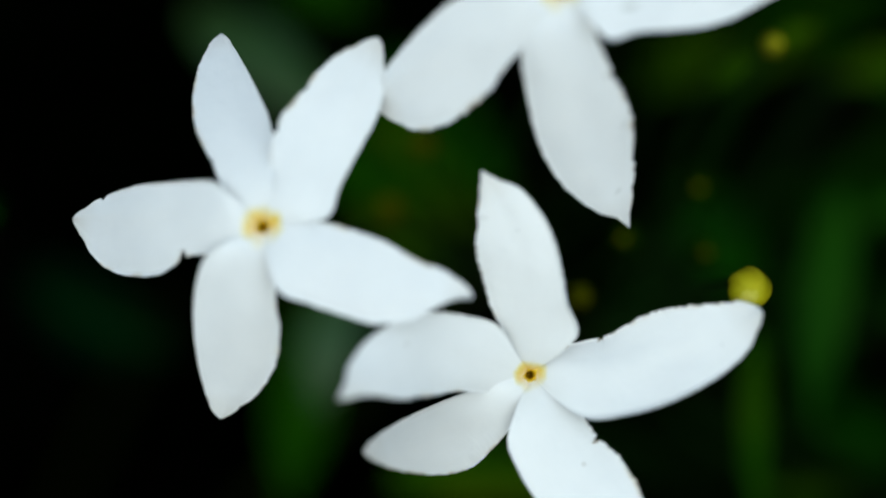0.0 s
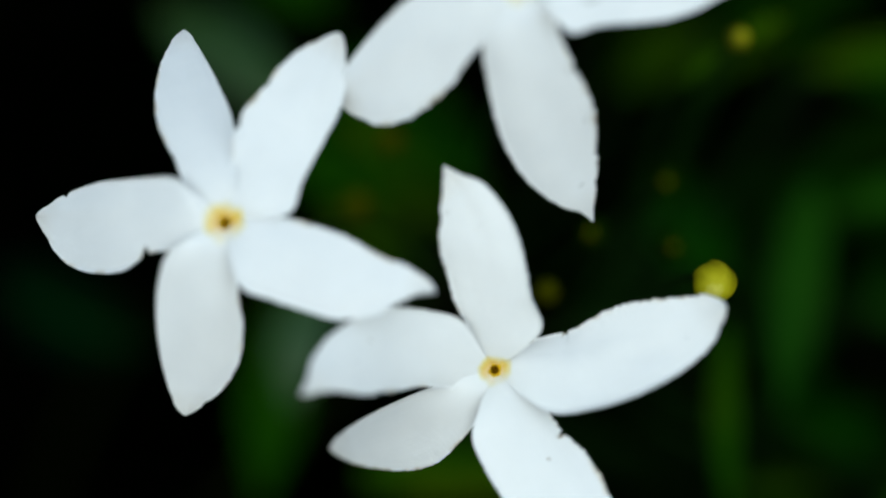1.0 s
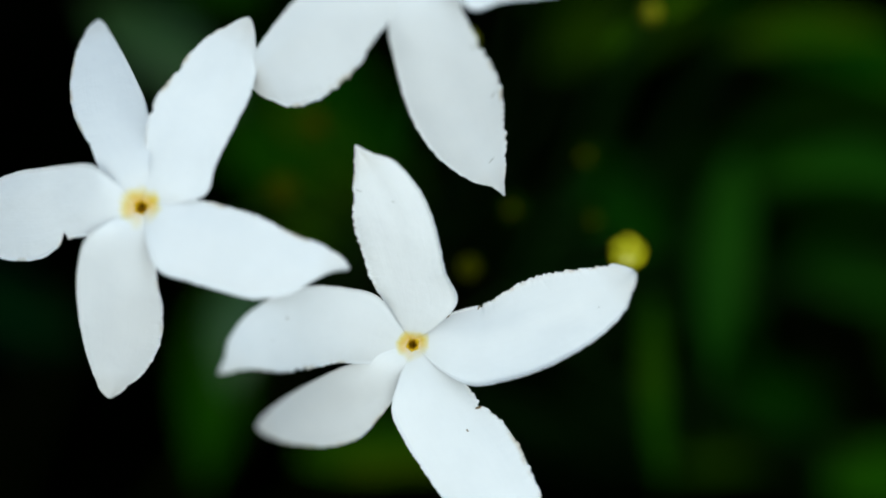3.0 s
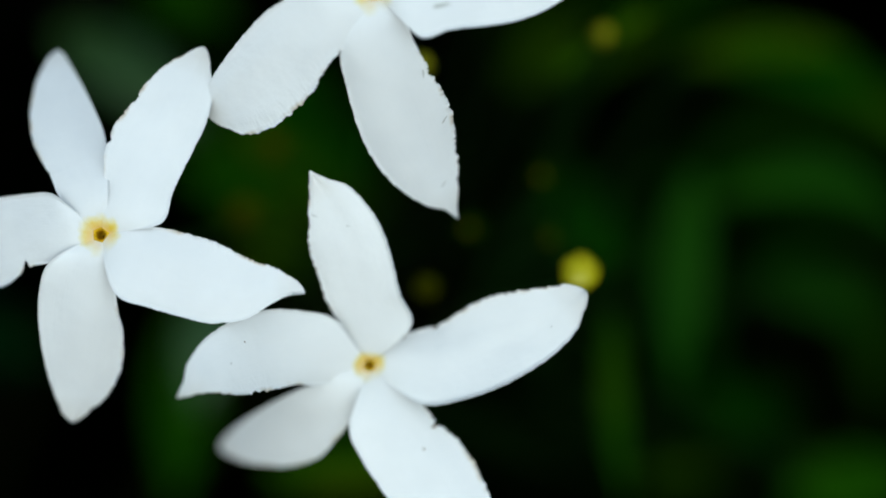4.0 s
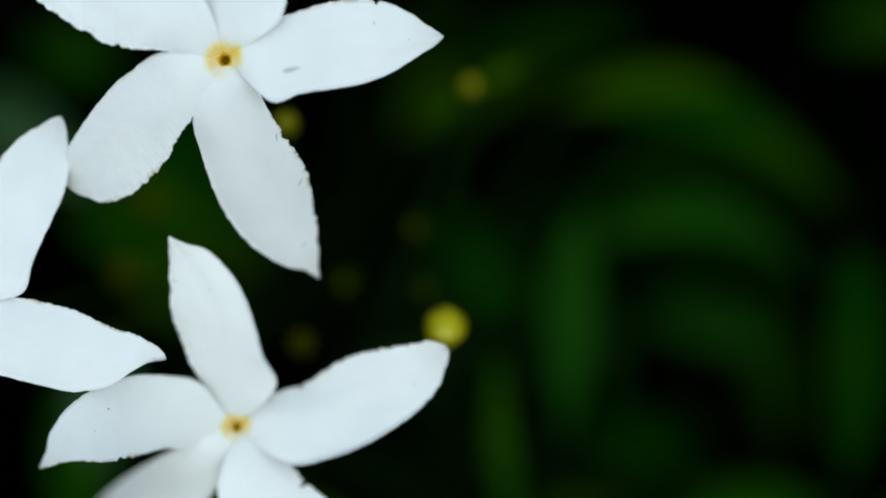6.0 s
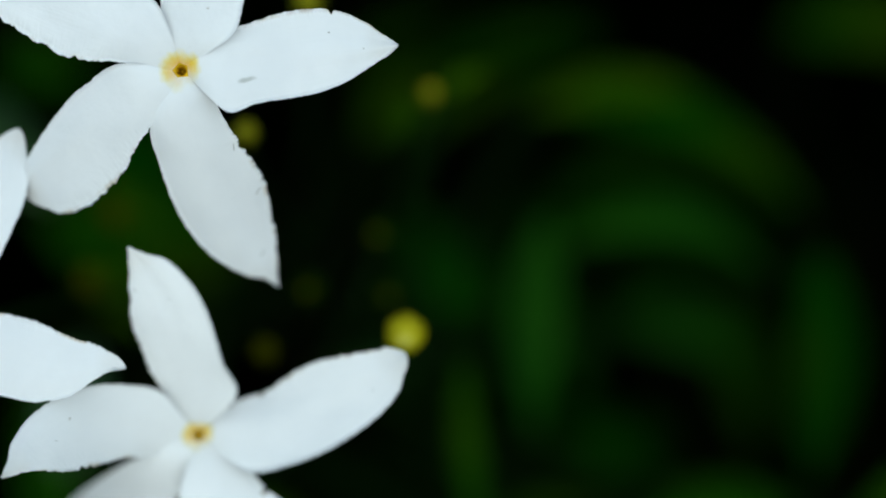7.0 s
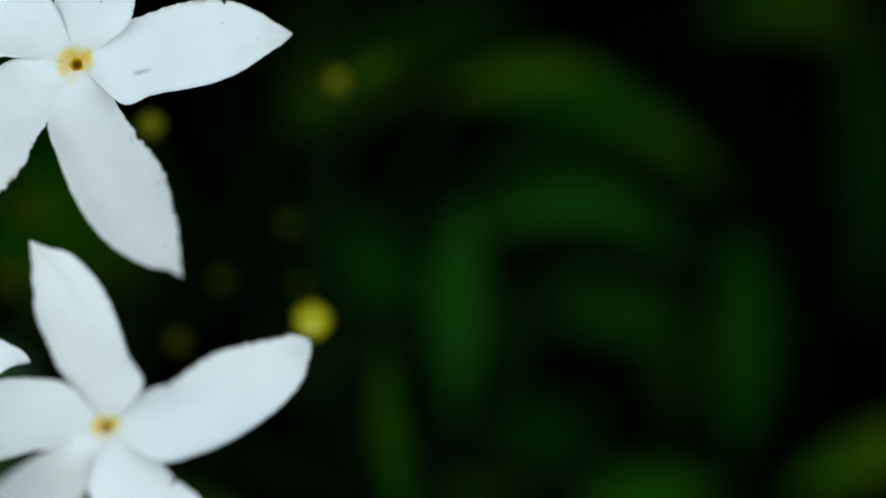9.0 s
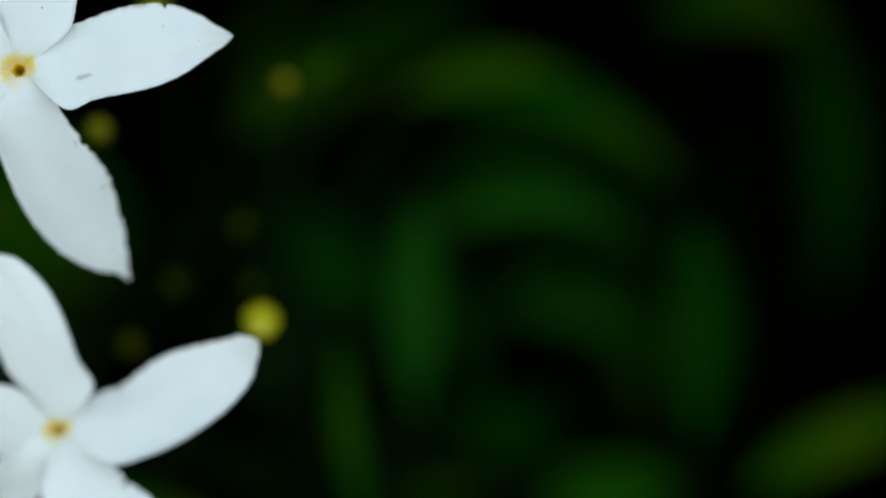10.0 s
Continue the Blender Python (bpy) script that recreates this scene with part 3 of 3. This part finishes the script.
def build_leaf(base, tip, width, face=(0, 0, 1), arch=4.0, fold=0.25, mat=None, side=0.0):
    """A lance-shaped leaf from base to tip (mm on the plane of the blossoms), bowed towards face by arch and sideways by side, folded along its midrib."""
    a, t = Vector(base), Vector(tip)
    way = (t - a).normalized()
    up = Vector(face)
    up = (up - way * up.dot(way)).normalized()
    across = up.cross(way)
    seed = a.x * 0.13 + t.y * 0.07

    def place(s, v):
        w = width / 2 * math.sin(math.pi * min(1, 0.03 + s * 0.97) ** 0.85) ** 0.8
        w = max(w, 0.25)
        bow = 4 * s * (1 - s)
        p = a.lerp(t, s) + up * (arch * bow + fold * (abs(v) - 1.9 * v * v) * w + 0.10 * w * noise.noise((s * 6, v * 2, seed))) + across * (v * w + side * bow)
        return p * MM

    bm = blade(place, 22, 8, 0.35 * MM)
    bm.transform(Matrix.Translation(-ROOT) @ PLANE)
    leaf = part("leaf", bm, mat or LEAF, shrub)
    start = PLANE @ (a * MM)
    knot = min(KNOTS, key=lambda k: (k - start).length)
    part("petiole", tube([p - ROOT for p in arc(start, knot, (0, 0.004, -0.010))], [0.0003 + 0.00002 * i for i in range(11)], 7), PETIOLE, leaf)
    return leaf


SKYWARD = (0, 0.7, 0.7)
DOWNWARD = (0.3, -0.3, 0.9)
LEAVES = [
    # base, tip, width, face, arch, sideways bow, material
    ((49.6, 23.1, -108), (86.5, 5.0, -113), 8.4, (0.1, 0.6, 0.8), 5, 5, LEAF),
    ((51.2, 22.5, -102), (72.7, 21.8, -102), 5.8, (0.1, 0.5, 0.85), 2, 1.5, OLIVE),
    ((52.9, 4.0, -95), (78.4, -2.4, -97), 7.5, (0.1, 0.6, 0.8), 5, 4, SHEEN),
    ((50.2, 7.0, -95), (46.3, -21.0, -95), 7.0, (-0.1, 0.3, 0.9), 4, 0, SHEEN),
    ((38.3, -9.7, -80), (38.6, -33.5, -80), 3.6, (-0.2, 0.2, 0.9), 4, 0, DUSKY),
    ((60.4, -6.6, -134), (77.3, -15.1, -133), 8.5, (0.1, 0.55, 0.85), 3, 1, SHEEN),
    ((86.2, -0.5, -97), (82.5, -30.1, -99), 10.0, (0.3, -0.1, 0.9), 4, 0, SHADE_GREEN),
    ((111.2, 28.5, -151), (107.9, -14.9, -154), 9.6, (0.3, -0.1, 0.9), 4, 2, SHADE_GREEN),
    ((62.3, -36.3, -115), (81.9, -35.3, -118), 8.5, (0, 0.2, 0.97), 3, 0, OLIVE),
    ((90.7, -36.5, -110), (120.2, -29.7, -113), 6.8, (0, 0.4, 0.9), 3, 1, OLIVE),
    ((38.1, 28.1, -100), (61.2, 32.4, -108), 6.7, SKYWARD, 3, 1, SHADE_GREEN),
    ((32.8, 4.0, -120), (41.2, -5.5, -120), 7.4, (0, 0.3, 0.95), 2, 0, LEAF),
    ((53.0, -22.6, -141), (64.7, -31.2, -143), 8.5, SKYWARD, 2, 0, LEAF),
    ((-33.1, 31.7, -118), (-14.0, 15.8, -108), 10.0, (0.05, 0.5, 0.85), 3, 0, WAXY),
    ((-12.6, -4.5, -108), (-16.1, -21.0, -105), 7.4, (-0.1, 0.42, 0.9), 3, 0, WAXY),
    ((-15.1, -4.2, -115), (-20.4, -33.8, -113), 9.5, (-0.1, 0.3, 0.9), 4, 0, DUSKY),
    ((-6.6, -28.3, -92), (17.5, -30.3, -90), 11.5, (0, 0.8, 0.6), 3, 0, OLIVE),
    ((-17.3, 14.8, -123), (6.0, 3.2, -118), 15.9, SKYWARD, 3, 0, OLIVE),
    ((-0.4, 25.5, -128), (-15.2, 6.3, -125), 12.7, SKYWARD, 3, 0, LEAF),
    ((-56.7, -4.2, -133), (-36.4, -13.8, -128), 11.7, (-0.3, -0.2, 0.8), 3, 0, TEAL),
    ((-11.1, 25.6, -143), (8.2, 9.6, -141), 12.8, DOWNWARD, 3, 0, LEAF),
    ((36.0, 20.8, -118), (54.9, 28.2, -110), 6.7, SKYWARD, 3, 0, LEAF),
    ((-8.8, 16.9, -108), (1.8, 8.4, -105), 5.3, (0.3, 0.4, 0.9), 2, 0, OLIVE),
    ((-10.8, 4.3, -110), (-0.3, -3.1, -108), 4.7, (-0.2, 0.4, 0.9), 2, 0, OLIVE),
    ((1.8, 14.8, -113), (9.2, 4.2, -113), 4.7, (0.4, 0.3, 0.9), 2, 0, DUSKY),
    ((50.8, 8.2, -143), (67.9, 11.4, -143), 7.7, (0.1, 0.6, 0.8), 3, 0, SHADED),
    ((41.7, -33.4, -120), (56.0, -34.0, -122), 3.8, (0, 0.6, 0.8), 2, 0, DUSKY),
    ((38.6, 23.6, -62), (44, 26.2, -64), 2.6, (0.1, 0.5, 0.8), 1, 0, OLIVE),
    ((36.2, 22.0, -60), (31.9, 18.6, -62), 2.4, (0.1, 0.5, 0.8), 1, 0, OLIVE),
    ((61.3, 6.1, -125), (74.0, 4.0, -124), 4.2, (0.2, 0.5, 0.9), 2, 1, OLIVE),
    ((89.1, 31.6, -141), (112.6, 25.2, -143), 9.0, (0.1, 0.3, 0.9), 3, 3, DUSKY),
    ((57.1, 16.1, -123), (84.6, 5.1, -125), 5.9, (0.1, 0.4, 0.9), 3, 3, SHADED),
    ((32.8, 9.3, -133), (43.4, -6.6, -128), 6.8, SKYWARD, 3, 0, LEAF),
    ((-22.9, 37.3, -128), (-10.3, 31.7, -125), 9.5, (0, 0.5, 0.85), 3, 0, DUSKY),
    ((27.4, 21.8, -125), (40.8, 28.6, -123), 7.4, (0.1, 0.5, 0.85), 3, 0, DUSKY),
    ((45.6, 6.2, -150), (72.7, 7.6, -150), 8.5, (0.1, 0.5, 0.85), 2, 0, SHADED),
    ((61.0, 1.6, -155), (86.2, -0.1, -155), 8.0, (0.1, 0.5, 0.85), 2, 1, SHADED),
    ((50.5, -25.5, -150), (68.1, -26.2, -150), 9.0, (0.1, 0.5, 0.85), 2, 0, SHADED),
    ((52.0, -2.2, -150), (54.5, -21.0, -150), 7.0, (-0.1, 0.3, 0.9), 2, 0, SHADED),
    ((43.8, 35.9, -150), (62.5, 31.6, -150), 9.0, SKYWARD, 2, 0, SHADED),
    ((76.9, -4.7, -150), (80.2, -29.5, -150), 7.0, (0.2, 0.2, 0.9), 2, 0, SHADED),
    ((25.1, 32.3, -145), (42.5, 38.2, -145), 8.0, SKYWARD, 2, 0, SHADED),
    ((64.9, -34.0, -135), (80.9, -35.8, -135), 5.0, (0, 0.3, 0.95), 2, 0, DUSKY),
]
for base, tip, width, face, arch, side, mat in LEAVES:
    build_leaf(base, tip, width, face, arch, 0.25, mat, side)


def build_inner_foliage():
    """The dense inner leaves behind and beside the blossoms, too dark to be told apart: their shade is put into the
    leaf colour.
    """
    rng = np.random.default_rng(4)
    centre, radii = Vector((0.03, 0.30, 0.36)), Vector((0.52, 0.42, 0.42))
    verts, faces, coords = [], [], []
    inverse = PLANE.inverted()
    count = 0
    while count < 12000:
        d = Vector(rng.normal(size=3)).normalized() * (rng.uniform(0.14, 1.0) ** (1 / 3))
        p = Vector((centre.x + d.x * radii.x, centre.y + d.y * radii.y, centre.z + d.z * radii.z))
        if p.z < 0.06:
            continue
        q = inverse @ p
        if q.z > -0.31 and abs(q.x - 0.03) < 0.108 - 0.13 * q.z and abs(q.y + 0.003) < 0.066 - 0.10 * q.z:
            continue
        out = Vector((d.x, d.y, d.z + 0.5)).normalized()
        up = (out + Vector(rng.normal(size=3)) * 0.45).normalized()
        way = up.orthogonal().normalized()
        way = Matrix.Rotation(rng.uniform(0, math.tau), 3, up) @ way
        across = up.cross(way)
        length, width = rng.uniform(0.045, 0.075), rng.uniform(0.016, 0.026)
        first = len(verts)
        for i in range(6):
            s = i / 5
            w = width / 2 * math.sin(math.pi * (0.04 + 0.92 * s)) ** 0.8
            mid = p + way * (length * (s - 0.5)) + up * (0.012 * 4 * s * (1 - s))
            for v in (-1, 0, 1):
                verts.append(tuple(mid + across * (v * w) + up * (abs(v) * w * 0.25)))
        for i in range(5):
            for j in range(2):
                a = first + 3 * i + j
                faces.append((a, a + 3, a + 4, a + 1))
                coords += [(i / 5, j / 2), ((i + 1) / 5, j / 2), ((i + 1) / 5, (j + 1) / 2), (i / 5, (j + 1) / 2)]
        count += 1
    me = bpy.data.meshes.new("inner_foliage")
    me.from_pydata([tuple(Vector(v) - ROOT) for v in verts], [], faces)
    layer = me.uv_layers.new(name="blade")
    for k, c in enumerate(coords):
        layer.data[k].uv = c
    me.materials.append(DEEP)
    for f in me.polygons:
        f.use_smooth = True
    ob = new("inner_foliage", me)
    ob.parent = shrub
    tagged(ob, "dense inner leaves with shade put into their dark colour", kind="stuff")


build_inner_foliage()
